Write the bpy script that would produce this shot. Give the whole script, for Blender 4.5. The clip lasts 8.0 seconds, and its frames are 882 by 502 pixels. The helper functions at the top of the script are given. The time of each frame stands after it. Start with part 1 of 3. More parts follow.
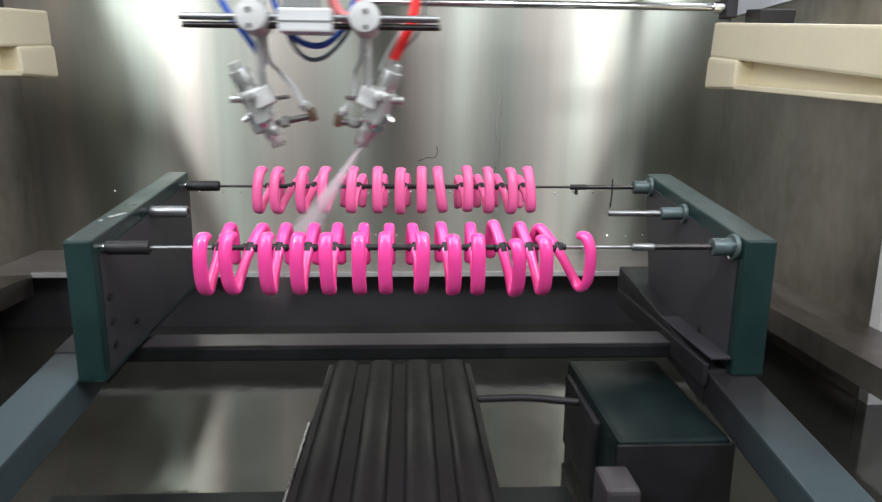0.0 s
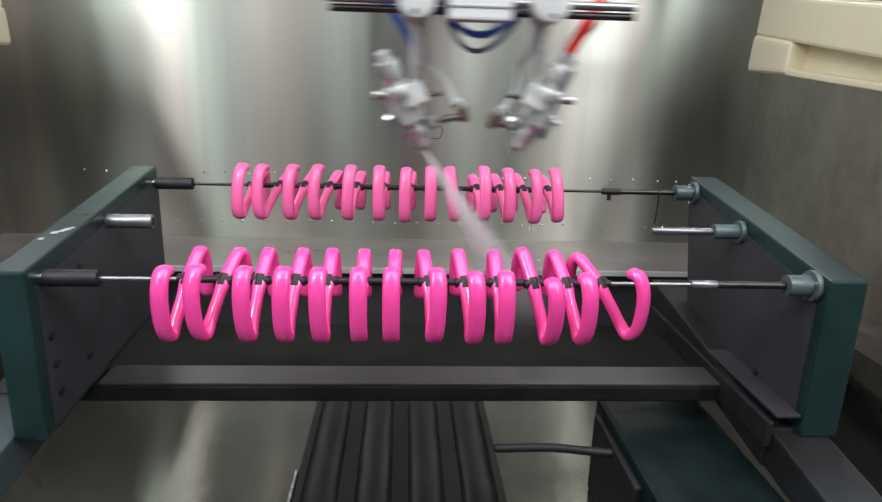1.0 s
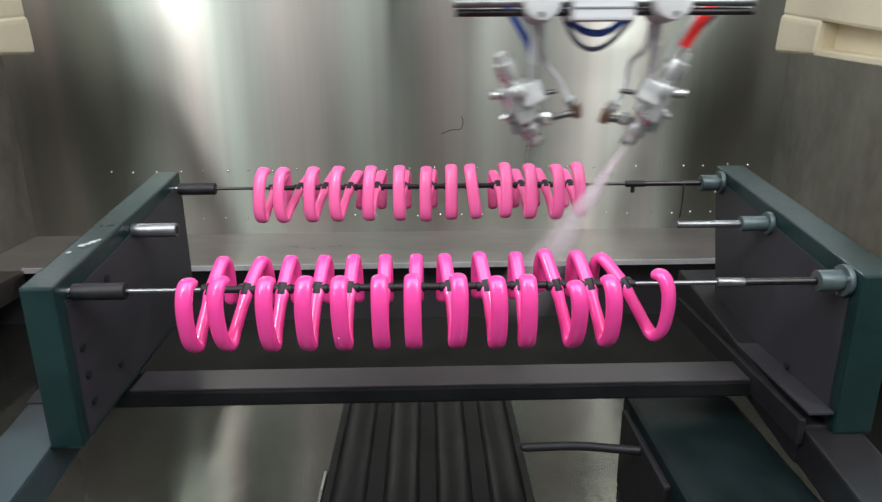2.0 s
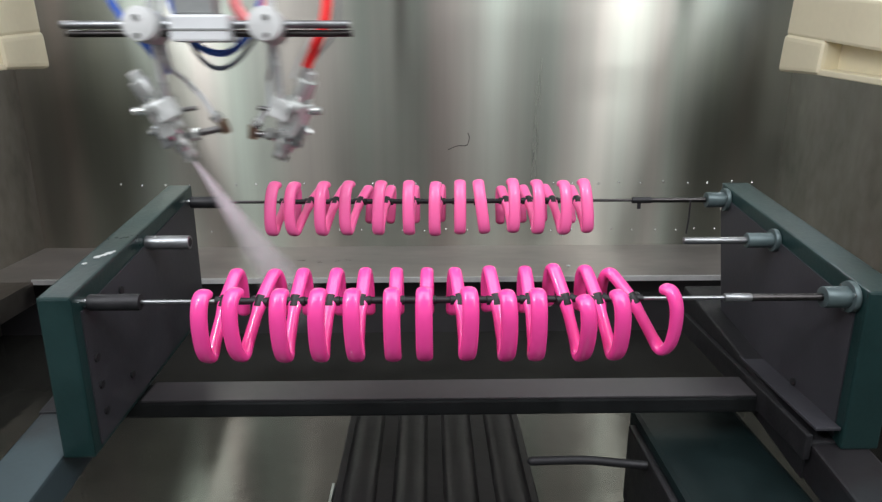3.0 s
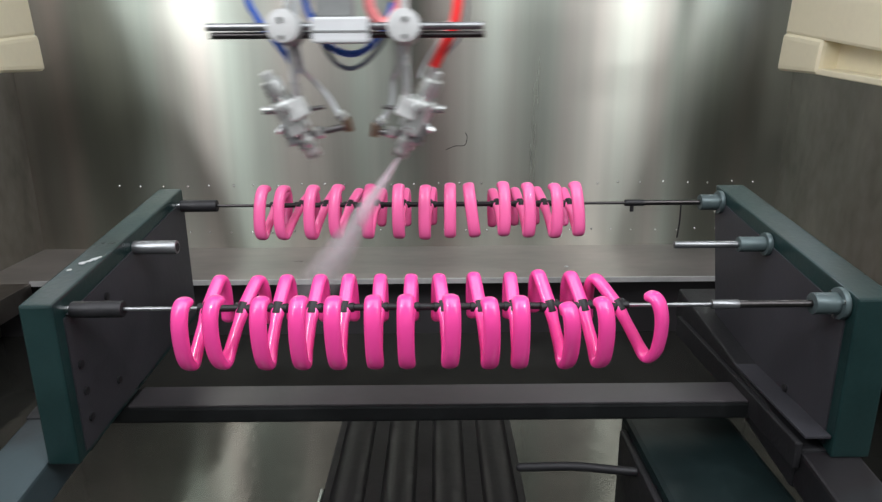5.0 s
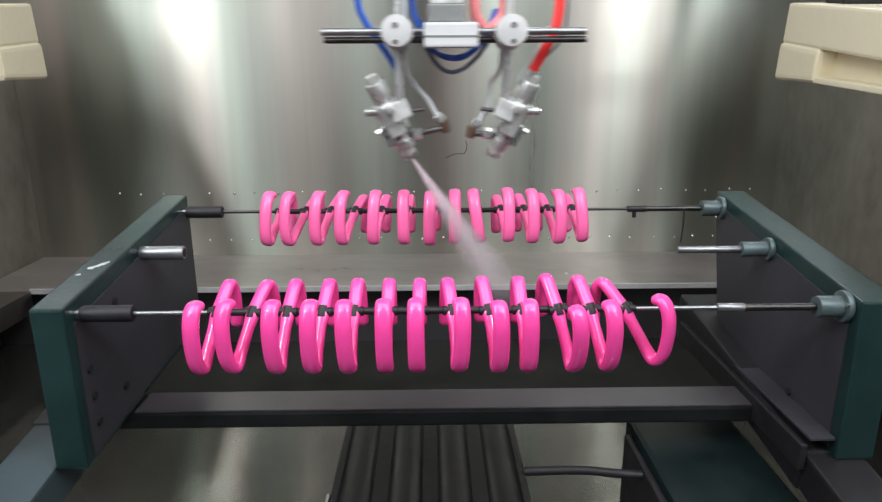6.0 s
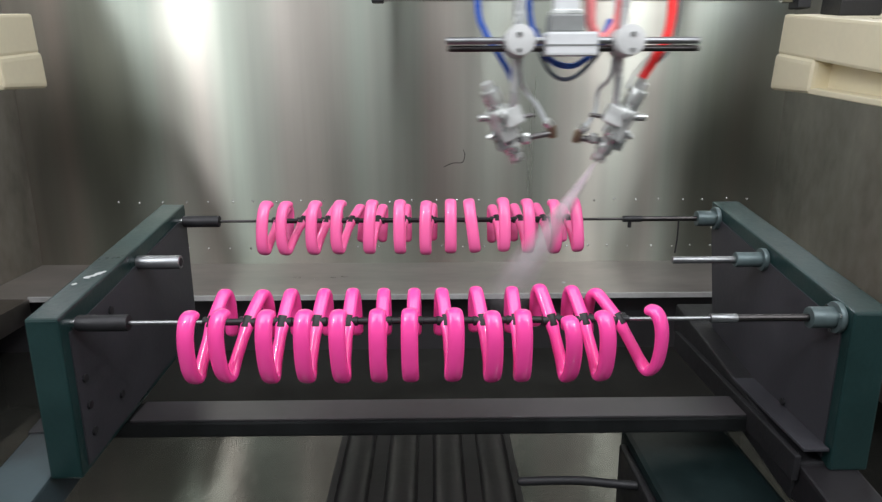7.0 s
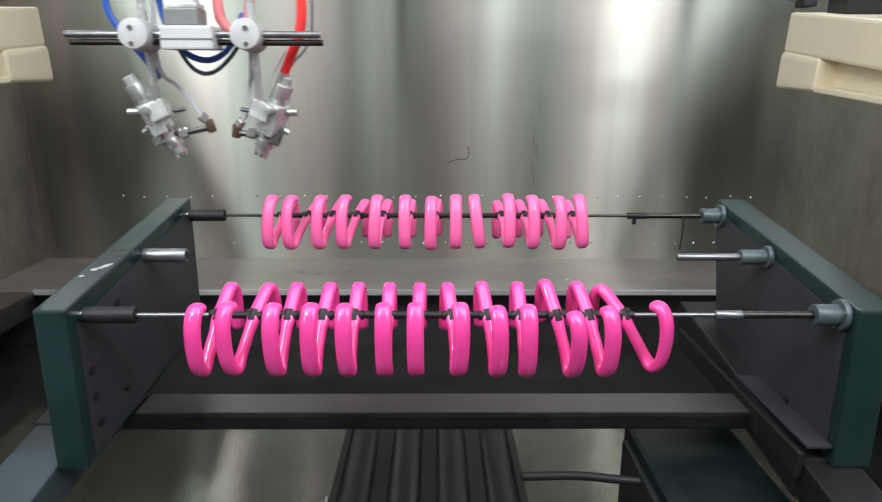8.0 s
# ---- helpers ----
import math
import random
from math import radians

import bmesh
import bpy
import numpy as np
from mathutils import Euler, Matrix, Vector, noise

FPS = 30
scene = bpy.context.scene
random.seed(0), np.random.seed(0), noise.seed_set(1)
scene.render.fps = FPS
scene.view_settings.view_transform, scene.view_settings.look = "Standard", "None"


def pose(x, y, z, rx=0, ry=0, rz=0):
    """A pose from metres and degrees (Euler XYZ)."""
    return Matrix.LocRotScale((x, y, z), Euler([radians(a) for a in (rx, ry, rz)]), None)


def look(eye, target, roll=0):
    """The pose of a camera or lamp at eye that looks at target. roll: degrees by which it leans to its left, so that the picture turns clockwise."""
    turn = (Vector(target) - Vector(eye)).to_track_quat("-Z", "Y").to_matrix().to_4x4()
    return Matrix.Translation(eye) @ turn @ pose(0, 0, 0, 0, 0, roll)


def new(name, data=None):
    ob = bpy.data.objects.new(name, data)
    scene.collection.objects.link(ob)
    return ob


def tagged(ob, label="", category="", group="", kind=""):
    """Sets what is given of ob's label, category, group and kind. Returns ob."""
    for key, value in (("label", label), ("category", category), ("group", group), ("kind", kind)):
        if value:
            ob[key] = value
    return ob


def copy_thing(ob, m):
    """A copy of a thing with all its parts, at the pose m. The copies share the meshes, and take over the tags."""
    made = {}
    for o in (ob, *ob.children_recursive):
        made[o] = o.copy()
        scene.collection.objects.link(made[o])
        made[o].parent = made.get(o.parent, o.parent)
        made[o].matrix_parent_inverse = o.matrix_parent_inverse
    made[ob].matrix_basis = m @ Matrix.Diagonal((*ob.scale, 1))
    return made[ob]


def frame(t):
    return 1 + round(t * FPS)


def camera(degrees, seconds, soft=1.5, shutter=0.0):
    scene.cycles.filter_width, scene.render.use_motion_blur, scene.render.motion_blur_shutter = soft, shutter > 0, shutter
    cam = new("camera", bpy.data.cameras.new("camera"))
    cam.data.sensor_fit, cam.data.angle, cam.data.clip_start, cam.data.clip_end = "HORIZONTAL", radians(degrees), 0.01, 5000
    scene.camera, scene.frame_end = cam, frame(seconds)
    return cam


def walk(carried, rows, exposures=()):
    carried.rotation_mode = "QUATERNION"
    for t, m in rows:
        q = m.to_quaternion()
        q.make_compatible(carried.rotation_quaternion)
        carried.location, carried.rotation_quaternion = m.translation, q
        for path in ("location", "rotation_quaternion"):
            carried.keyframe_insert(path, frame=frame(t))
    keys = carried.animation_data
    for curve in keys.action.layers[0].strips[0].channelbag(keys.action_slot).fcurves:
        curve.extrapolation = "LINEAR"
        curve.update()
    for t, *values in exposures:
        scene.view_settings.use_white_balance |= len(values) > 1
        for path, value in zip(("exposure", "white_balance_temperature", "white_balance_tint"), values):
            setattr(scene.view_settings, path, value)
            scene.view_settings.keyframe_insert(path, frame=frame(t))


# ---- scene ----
cam = camera(67.0, 8.0, soft=1.35, shutter=0.5)
PATH = [
    (0, (0.01, -0.896, 1.189), (0.103, 1.056, 0.766), 0.5),
    (0.1, (0.013, -0.876, 1.194), (0.1, 1.077, 0.776), 0.3),
    (0.2, (0.018, -0.844, 1.207), (0.095, 1.107, 0.774), 0.4),
    (0.3, (0.009, -0.826, 1.201), (0.076, 1.122, 0.752), 1.0),
    (0.4, (0.005, -0.795, 1.211), (-0.001, 1.142, 0.713), 0.8),
    (0.5, (0.008, -0.778, 1.222), (-0.029, 1.148, 0.685), 0.6),
    (0.6, (0.009, -0.751, 1.221), (-0.012, 1.178, 0.694), 0.8),
    (0.7, (0.005, -0.744, 1.222), (-0.003, 1.186, 0.698), 0.9),
    (0.8, (0.006, -0.731, 1.222), (0.008, 1.199, 0.7), 1.2),
    (0.9, (0.001, -0.725, 1.227), (0.029, 1.203, 0.694), 1.6),
    (1, (-0.011, -0.709, 1.236), (0.105, 1.213, 0.694), 1.7),
    (1.1, (-0.017, -0.705, 1.231), (0.106, 1.216, 0.691), 1.8),
    (1.2, (-0.021, -0.702, 1.236), (0.087, 1.218, 0.688), 1.6),
    (2.3, (-0.001, -0.699, 1.258), (0.032, 1.211, 0.666), -0.6),
    (2.5, (-0.017, -0.705, 1.256), (0.02, 1.211, 0.681), -0.6),
    (3, (-0.015, -0.71, 1.259), (0.017, 1.213, 0.713), -0.1),
    (3.5, (-0.012, -0.709, 1.261), (0.034, 1.217, 0.726), 0.1),
    (4, (-0.009, -0.709, 1.262), (0.038, 1.218, 0.728), 0.2),
    (4.5, (-0.004, -0.707, 1.26), (0.038, 1.217, 0.717), -0.0),
    (4.7, (0.013, -0.701, 1.268), (0.038, 1.22, 0.711), -0.1),
    (5.8, (0.012, -0.703, 1.268), (0.004, 1.223, 0.728), -0.7),
    (6, (-0.004, -0.709, 1.264), (0.022, 1.22, 0.735), -0.3),
    (6.5, (-0.002, -0.712, 1.264), (0.033, 1.224, 0.763), -0.2),
    (7, (0.003, -0.712, 1.268), (0.028, 1.223, 0.761), -0.2),
    (7.5, (0.001, -0.714, 1.269), (0.014, 1.22, 0.761), -0.0),
    (8, (-0.002, -0.715, 1.266), (0.018, 1.217, 0.751), 0.2),
]
walk(cam, [(t, look(eye, target, roll)) for t, eye, target, roll in PATH], exposures=[(0, 0.05), (0.3, 0.0), (0.5, -0.05), (1.0, -0.02), (2.5, -0.10), (3.2, -0.15), (3.5, -0.04), (3.8, -0.06), (4.05, -0.17), (4.7, -0.2), (5.8, 0.0), (6.45, 0.0), (6.7, -0.19), (7.7, -0.15), (8, -0.02)])

# ---- world and lights ----
world = bpy.data.worlds.new("booth_world")
scene.world = world
world.use_nodes = True
world.node_tree.nodes["Background"].inputs[0].default_value = (0.75, 0.82, 0.9, 1)
world.node_tree.nodes["Background"].inputs[1].default_value = 0.05


def area_lamp(name, m, sx, sy, watts, colour=(1, 0.97, 0.92)):
    data = bpy.data.lights.new(name, "AREA")
    data.shape, data.size, data.size_y, data.energy, data.color = "RECTANGLE", sx, sy, watts, colour
    ob = new(name, data)
    ob.matrix_world = m
    return ob


# short unseen lamps added over the rack for wall streaks and dim corners
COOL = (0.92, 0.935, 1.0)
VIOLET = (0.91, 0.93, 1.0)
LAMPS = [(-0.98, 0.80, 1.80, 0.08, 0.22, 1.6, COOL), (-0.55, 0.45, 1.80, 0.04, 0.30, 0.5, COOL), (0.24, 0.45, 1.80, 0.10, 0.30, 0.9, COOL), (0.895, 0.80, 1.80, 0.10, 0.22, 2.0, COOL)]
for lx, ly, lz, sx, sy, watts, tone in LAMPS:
    area_lamp("added_lamp_over_rack", pose(lx, ly, lz), sx, sy, watts, tone)
# two unseen lamps added over the open front to brighten the hooks
for lx, sx, watts in ((-0.56, 0.80, 9.0), (0.44, 0.95, 10.3)):
    area_lamp("added_lamp_over_front", look((lx, -0.40, 1.98), (lx * 0.6, 0.16, 0.95)), sx, 0.95, watts, COOL)
# tall unseen light panels added in the front room for upright wall streaks
for lx, sx, watts, tone in ((-1.62, 0.27, 12.5, VIOLET), (1.33, 0.11, 4.0, COOL), (1.56, 0.30, 6.5, COOL)):
    area_lamp("added_room_panel", look((lx, -1.5, 2.30), (lx * 0.41, 1.10, 1.70)), sx, 1.66, watts, tone)
# and a short bright unseen lamp added above each side for floor streaks
for lx, sx, watts in ((-1.62, 0.16, 22.0), (1.36, 0.09, 17.0)):
    area_lamp("added_high_lamp", look((lx, -1.62, 2.95), (lx * 0.41, 1.10, 1.20)), sx, 0.50, watts, COOL)


# ---- materials ----
def material(name, colour, rough=0.5, metal=0.0, grain=None, bump=0.0, spread=0.25, patch=4.0, stretch=(1, 1, 1), coat=0.0, rough_var=0.1, aniso=0.0, turn=0.0, axis="Z", second=None, spec=0.5):
    """Principled surface with two scales of noise in colour and gloss."""
    m = bpy.data.materials.new(name)
    m.use_nodes = True
    nt = m.node_tree
    bsdf = nt.nodes["Principled BSDF"]
    bsdf.inputs["Metallic"].default_value = metal
    bsdf.inputs["Coat Weight"].default_value = coat
    bsdf.inputs["Specular IOR Level"].default_value = spec
    bsdf.inputs["Coat Roughness"].default_value = 0.08
    tc = nt.nodes.new("ShaderNodeTexCoord")
    mp = nt.nodes.new("ShaderNodeMapping")
    mp.inputs["Scale"].default_value = stretch
    nt.links.new(tc.outputs["Object"], mp.inputs["Vector"])
    big, fine = nt.nodes.new("ShaderNodeTexNoise"), nt.nodes.new("ShaderNodeTexNoise")
    big.inputs["Scale"].default_value, big.inputs["Detail"].default_value = patch, 4
    fine.inputs["Scale"].default_value, fine.inputs["Detail"].default_value = grain or patch * 12, 5
    for n in (big, fine):
        nt.links.new(mp.outputs[0], n.inputs["Vector"])
    mix = nt.nodes.new("ShaderNodeMath")
    mix.operation = "MULTIPLY_ADD"
    nt.links.new(fine.outputs["Fac"], mix.inputs[0])
    mix.inputs[1].default_value = 0.35
    nt.links.new(big.outputs["Fac"], mix.inputs[2])
    ramp = nt.nodes.new("ShaderNodeMapRange")
    ramp.inputs["From Min"].default_value, ramp.inputs["From Max"].default_value = 0.42, 0.93
    ramp.inputs["To Min"].default_value, ramp.inputs["To Max"].default_value = 1 - spread, 1 + spread
    nt.links.new(mix.outputs[0], ramp.inputs["Value"])
    tint = nt.nodes.new("ShaderNodeVectorMath")
    tint.operation = "SCALE"
    tint.inputs[0].default_value = colour
    nt.links.new(ramp.outputs[0], tint.inputs["Scale"])
    nt.links.new(tint.outputs[0], bsdf.inputs["Base Color"])
    if second:
        band, blend = nt.nodes.new("ShaderNodeTexNoise"), nt.nodes.new("ShaderNodeMix")
        band.inputs["Scale"].default_value, band.inputs["Detail"].default_value = patch * 0.8, 2
        shift = nt.nodes.new("ShaderNodeVectorMath")
        shift.inputs[1].default_value = (3.7, 1.3, 0.2)
        nt.links.new(mp.outputs[0], shift.inputs[0])
        nt.links.new(shift.outputs[0], band.inputs["Vector"])
        sharp = nt.nodes.new("ShaderNodeMapRange")
        sharp.inputs["From Min"].default_value, sharp.inputs["From Max"].default_value = 0.38, 0.62
        nt.links.new(band.outputs["Fac"], sharp.inputs["Value"])
        blend.data_type = "RGBA"
        blend_a, blend_b = [i for i in blend.inputs if i.type == "RGBA"]
        blend_a.default_value, blend_b.default_value = (*colour, 1), (*second, 1)
        nt.links.new(sharp.outputs[0], blend.inputs["Factor"])
        nt.links.new([o for o in blend.outputs if o.type == "RGBA"][0], tint.inputs[0])
    rr = nt.nodes.new("ShaderNodeMapRange")
    rr.inputs["From Min"].default_value, rr.inputs["From Max"].default_value = 0.42, 0.93
    rr.inputs["To Min"].default_value, rr.inputs["To Max"].default_value = max(0.02, rough - rough_var), min(1, rough + rough_var)
    nt.links.new(mix.outputs[0], rr.inputs["Value"])
    nt.links.new(rr.outputs[0], bsdf.inputs["Roughness"])
    if bump:
        b = nt.nodes.new("ShaderNodeBump")
        b.inputs["Strength"].default_value, b.inputs["Distance"].default_value = bump, 0.002
        nt.links.new(fine.outputs["Fac"], b.inputs["Height"])
        nt.links.new(b.outputs[0], bsdf.inputs["Normal"])
    if aniso:
        tan = nt.nodes.new("ShaderNodeTangent")
        tan.direction_type, tan.axis = "RADIAL", axis
        nt.links.new(tan.outputs[0], bsdf.inputs["Tangent"])
        bsdf.inputs["Anisotropic"].default_value = aniso
        bsdf.inputs["Anisotropic Rotation"].default_value = turn
    return m


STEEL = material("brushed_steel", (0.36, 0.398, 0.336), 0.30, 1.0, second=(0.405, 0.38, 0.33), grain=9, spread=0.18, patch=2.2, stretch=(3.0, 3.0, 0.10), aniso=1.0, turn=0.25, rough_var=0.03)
# stained steel, its base colour dimmed for the dark surroundings it mirrors
STEEL_SIDE = material("stained_dim_side_steel", (0.285, 0.258, 0.24), 0.42, 1.0, grain=22, spread=0.45, patch=2.6, stretch=(1.6, 1.6, 0.9), aniso=0.6, turn=0.25)
SHELF = material("wet_shelf_steel", (0.365, 0.335, 0.31), 0.32, 0.6, grain=25, spread=0.24, patch=5.0, stretch=(0.6, 1.6, 1.0), rough_var=0.05)
FLOOR = material("wet_dark_floor", (0.098, 0.098, 0.086), 0.07, 0.72, grain=22, spread=0.3, patch=4.0, bump=0.22, rough_var=0.03)
BLACK = material("recess_shade_black", (0.030, 0.028, 0.030), 0.6, 0.0, spread=0.3)
TEAL = material("teal_machine_paint", (0.0085, 0.028, 0.0265), 0.36, 0.0, grain=160, spread=0.3, patch=9, bump=0.15)
LINER = material("overspray_grey_liner", (0.043, 0.043, 0.049), 0.5, 0.2, grain=120, spread=0.22, patch=7, bump=0.1)
def rail_paint(name, lighter, darker):
    """Rail paint that turns black towards its upper end, with a ragged edge."""
    m = material(name, (0.040, 0.060, 0.065), 0.45, 0.0, grain=120, spread=0.2, patch=8, bump=0.1, spec=0.4)
    nt = m.node_tree
    bsdf = nt.nodes["Principled BSDF"]
    paint = bsdf.inputs["Base Color"].links[0].from_socket
    tc, sep, ragged = nt.nodes.new("ShaderNodeTexCoord"), nt.nodes.new("ShaderNodeSeparateXYZ"), nt.nodes.new("ShaderNodeTexNoise")
    ragged.inputs["Scale"].default_value = 14
    nt.links.new(tc.outputs["Object"], sep.inputs[0])
    nt.links.new(tc.outputs["Object"], ragged.inputs["Vector"])
    edge, blacken, mix = nt.nodes.new("ShaderNodeMath"), nt.nodes.new("ShaderNodeMapRange"), nt.nodes.new("ShaderNodeMixRGB")
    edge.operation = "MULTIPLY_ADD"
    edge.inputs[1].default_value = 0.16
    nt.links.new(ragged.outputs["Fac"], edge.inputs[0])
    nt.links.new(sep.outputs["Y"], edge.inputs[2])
    blacken.inputs["From Min"].default_value, blacken.inputs["From Max"].default_value = lighter + 0.08, darker + 0.08
    nt.links.new(edge.outputs[0], blacken.inputs["Value"])
    nt.links.new(blacken.outputs[0], mix.inputs[0])
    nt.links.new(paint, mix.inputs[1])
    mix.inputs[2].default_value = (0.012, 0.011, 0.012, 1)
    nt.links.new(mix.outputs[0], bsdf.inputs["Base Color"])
    return m


RAIL_L, RAIL_R = rail_paint("left_rail_paint", -0.02, 0.08), rail_paint("right_rail_paint", -0.24, -0.05)
NEAR_BLACK = material("near_black_paint", (0.012, 0.0135, 0.0135), 0.5, 0.0, grain=80, spread=0.4, patch=7, bump=0.15, spec=0.3)
BEAM = material("dull_beam_steel", (0.075, 0.070, 0.073), 0.42, 0.4, grain=90, spread=0.3, patch=6)
PINK = material("wet_pink_paint", (0.99, 0.070, 0.365), 0.32, 0.0, grain=60, spread=0.03, patch=10, coat=0.75, rough_var=0.05)
# paler pink for the hooks of the rear row
PALE_PINK = material("pale_pink_paint", (0.95, 0.145, 0.385), 0.38, 0.0, grain=60, spread=0.05, patch=10, coat=0.4, rough_var=0.05)
RUBBER = material("black_rubber", (0.009, 0.009, 0.010), 0.55, 0.0, grain=200, spread=0.3, patch=20, bump=0.2)
OXIDE = material("dark_rod_steel", (0.062, 0.058, 0.056), 0.35, 0.9, grain=150, spread=0.4, patch=12)
CHROME = material("bright_steel", (0.72, 0.73, 0.72), 0.16, 1.0, grain=100, spread=0.12, patch=15, rough_var=0.06)
ZINC = material("zinc_fitting", (0.50, 0.53, 0.53), 0.30, 1.0, grain=120, spread=0.2, patch=20)
LIPM = material("worn_lip_steel", (0.52, 0.52, 0.50), 0.4, 0.3, grain=80, spread=0.2, patch=9)
COLLAR = material("dull_collar_paint", (0.085, 0.118, 0.118), 0.42, 0.35, grain=120, spread=0.25, patch=18)
CREAM = material("cream_enamel", (0.74, 0.67, 0.47), 0.35, 0.0, grain=80, spread=0.06, patch=6, coat=0.2)
ALLOY = material("pale_cast_alloy", (0.60, 0.62, 0.59), 0.36, 0.35, grain=140, spread=0.25, patch=40)
DROPROD = material("pale_drop_rod", (0.60, 0.62, 0.60), 0.26, 0.45, grain=140, spread=0.15, patch=30)
DARKSTEEL = material("tarnished_dark_steel", (0.16, 0.155, 0.15), 0.35, 0.8, grain=140, spread=0.3, patch=30)
BRASS = material("tarnished_brass", (0.30, 0.22, 0.15), 0.38, 0.8, grain=140, spread=0.3, patch=30)
CLAMP = material("off_white_clamp", (0.47, 0.48, 0.46), 0.42, 0.0, spread=0.12, patch=30)
SLATE = material("slate_tube", (0.075, 0.095, 0.13), 0.35, 0.0, spread=0.15, patch=15)
GUNSTEEL = material("satin_gun_steel", (0.66, 0.68, 0.65), 0.30, 0.75, grain=140, spread=0.2, patch=25)
SPINDLE = material("dull_spindle_steel", (0.27, 0.28, 0.28), 0.34, 0.85, grain=120, spread=0.25, patch=20)
WHITE = material("white_block_enamel", (0.56, 0.58, 0.57), 0.38, 0.0, spread=0.08, patch=9)
GREYBLOCK = material("grey_block_paint", (0.22, 0.23, 0.22), 0.45, 0.2, spread=0.15, patch=9)
BLUE = material("blue_hose", (0.02, 0.09, 0.42), 0.3, 0.0, spread=0.15, patch=15, coat=0.3)
RED = material("red_hose", (0.85, 0.03, 0.03), 0.3, 0.0, spread=0.12, patch=15, coat=0.3)
ROSE = material("pink_air_hose", (0.75, 0.22, 0.22), 0.3, 0.0, spread=0.12, patch=15, coat=0.3)
CLEAR = material("milky_tube", (0.62, 0.66, 0.66), 0.25, 0.0, spread=0.1, patch=15, coat=0.3)
PALE = material("pale_wall_panel", (0.62, 0.63, 0.68), 0.4, 0.0, spread=0.08, patch=3)
CORR = material("dirty_black_cover", (0.008, 0.0072, 0.0076), 0.42, 0.0, grain=50, spread=0.5, patch=5, bump=0.2, spec=0.28)
MOTOR = material("dark_green_motor_paint", (0.005, 0.012, 0.012), 0.45, 0.0, grain=80, spread=0.35, patch=8, bump=0.1, spec=0.3)
# pale paint of the added, unseen room, so it bounces light at the hooks
OUTER = material("pale_room_bounce", (0.60, 0.60, 0.59), 0.7, 0.0, spread=0.15, patch=2)


def mist_material():
    """Thin paint mist: mostly clear, denser near the nozzle."""
    m = bpy.data.materials.new("paint_mist")
    m.use_nodes = True
    nt = m.node_tree
    nt.nodes.remove(nt.nodes["Principled BSDF"])
    out = nt.nodes["Material Output"]
    clear, dust, mix = nt.nodes.new("ShaderNodeBsdfTransparent"), nt.nodes.new("ShaderNodeBsdfDiffuse"), nt.nodes.new("ShaderNodeMixShader")
    trans, both = nt.nodes.new("ShaderNodeBsdfTranslucent"), nt.nodes.new("ShaderNodeMixShader")
    dust.inputs["Color"].default_value = trans.inputs["Color"].default_value = (0.97, 0.89, 0.92, 1)
    tc, sep = nt.nodes.new("ShaderNodeTexCoord"), nt.nodes.new("ShaderNodeSeparateXYZ")
    nt.links.new(tc.outputs["Object"], sep.inputs[0])
    fade = nt.nodes.new("ShaderNodeMapRange")
    fade.inputs["From Min"].default_value, fade.inputs["From Max"].default_value = -0.275, -0.005
    fade.inputs["To Min"].default_value, fade.inputs["To Max"].default_value = 0.0, 0.52
    nt.links.new(sep.outputs["Z"], fade.inputs["Value"])
    noise_tex = nt.nodes.new("ShaderNodeTexNoise")
    noise_tex.inputs["Scale"].default_value = 22
    nt.links.new(tc.outputs["Object"], noise_tex.inputs["Vector"])
    mul = nt.nodes.new("ShaderNodeMath")
    mul.operation = "MULTIPLY"
    nt.links.new(noise_tex.outputs["Fac"], mul.inputs[0])
    nt.links.new(fade.outputs[0], mul.inputs[1])
    both.inputs[0].default_value = 0.5
    nt.links.new(dust.outputs[0], both.inputs[1])
    nt.links.new(trans.outputs[0], both.inputs[2])
    nt.links.new(mul.outputs[0], mix.inputs[0])
    nt.links.new(clear.outputs[0], mix.inputs[1])
    nt.links.new(both.outputs[0], mix.inputs[2])
    nt.links.new(mix.outputs[0], out.inputs["Surface"])
    return m


MIST = mist_material()


# ---- mesh helpers ----
def part(name, bm, mat, parent=None, label="", smooth=False, kind=""):
    me = bpy.data.meshes.new(name)
    bmesh.ops.recalc_face_normals(bm, faces=bm.faces[:])
    bm.to_mesh(me)
    bm.free()
    me.materials.append(mat)
    if smooth:
        me.polygons.foreach_set("use_smooth", [True] * len(me.polygons))
        me.set_sharp_from_angle(angle=radians(38))
    ob = new(name, me)
    ob.parent = parent
    return tagged(ob, label, "", "", kind)


def empty(name, m=None):
    ob = new(name)
    ob.empty_display_size = 0.05
    if m:
        ob.matrix_world = m
    return ob


def add_box(bm, lo, hi, bevel=0.0, m=None):
    lo, hi = Vector(lo), Vector(hi)
    b = bmesh.new()
    bmesh.ops.create_cube(b, size=1, matrix=Matrix.LocRotScale((lo + hi) / 2, None, hi - lo))
    if bevel:
        bmesh.ops.bevel(b, geom=b.edges[:], offset=bevel, segments=2, profile=0.6, affect="EDGES")
    join(bm, b, m)
    return bm


def join(bm, b, m=None):
    if m:
        b.transform(m)
    me = bpy.data.meshes.new("tmp")
    b.to_mesh(me)
    b.free()
    bm.from_mesh(me)
    bpy.data.meshes.remove(me)


def box(lo, hi, bevel=0.0, m=None):
    return add_box(bmesh.new(), lo, hi, bevel, m)


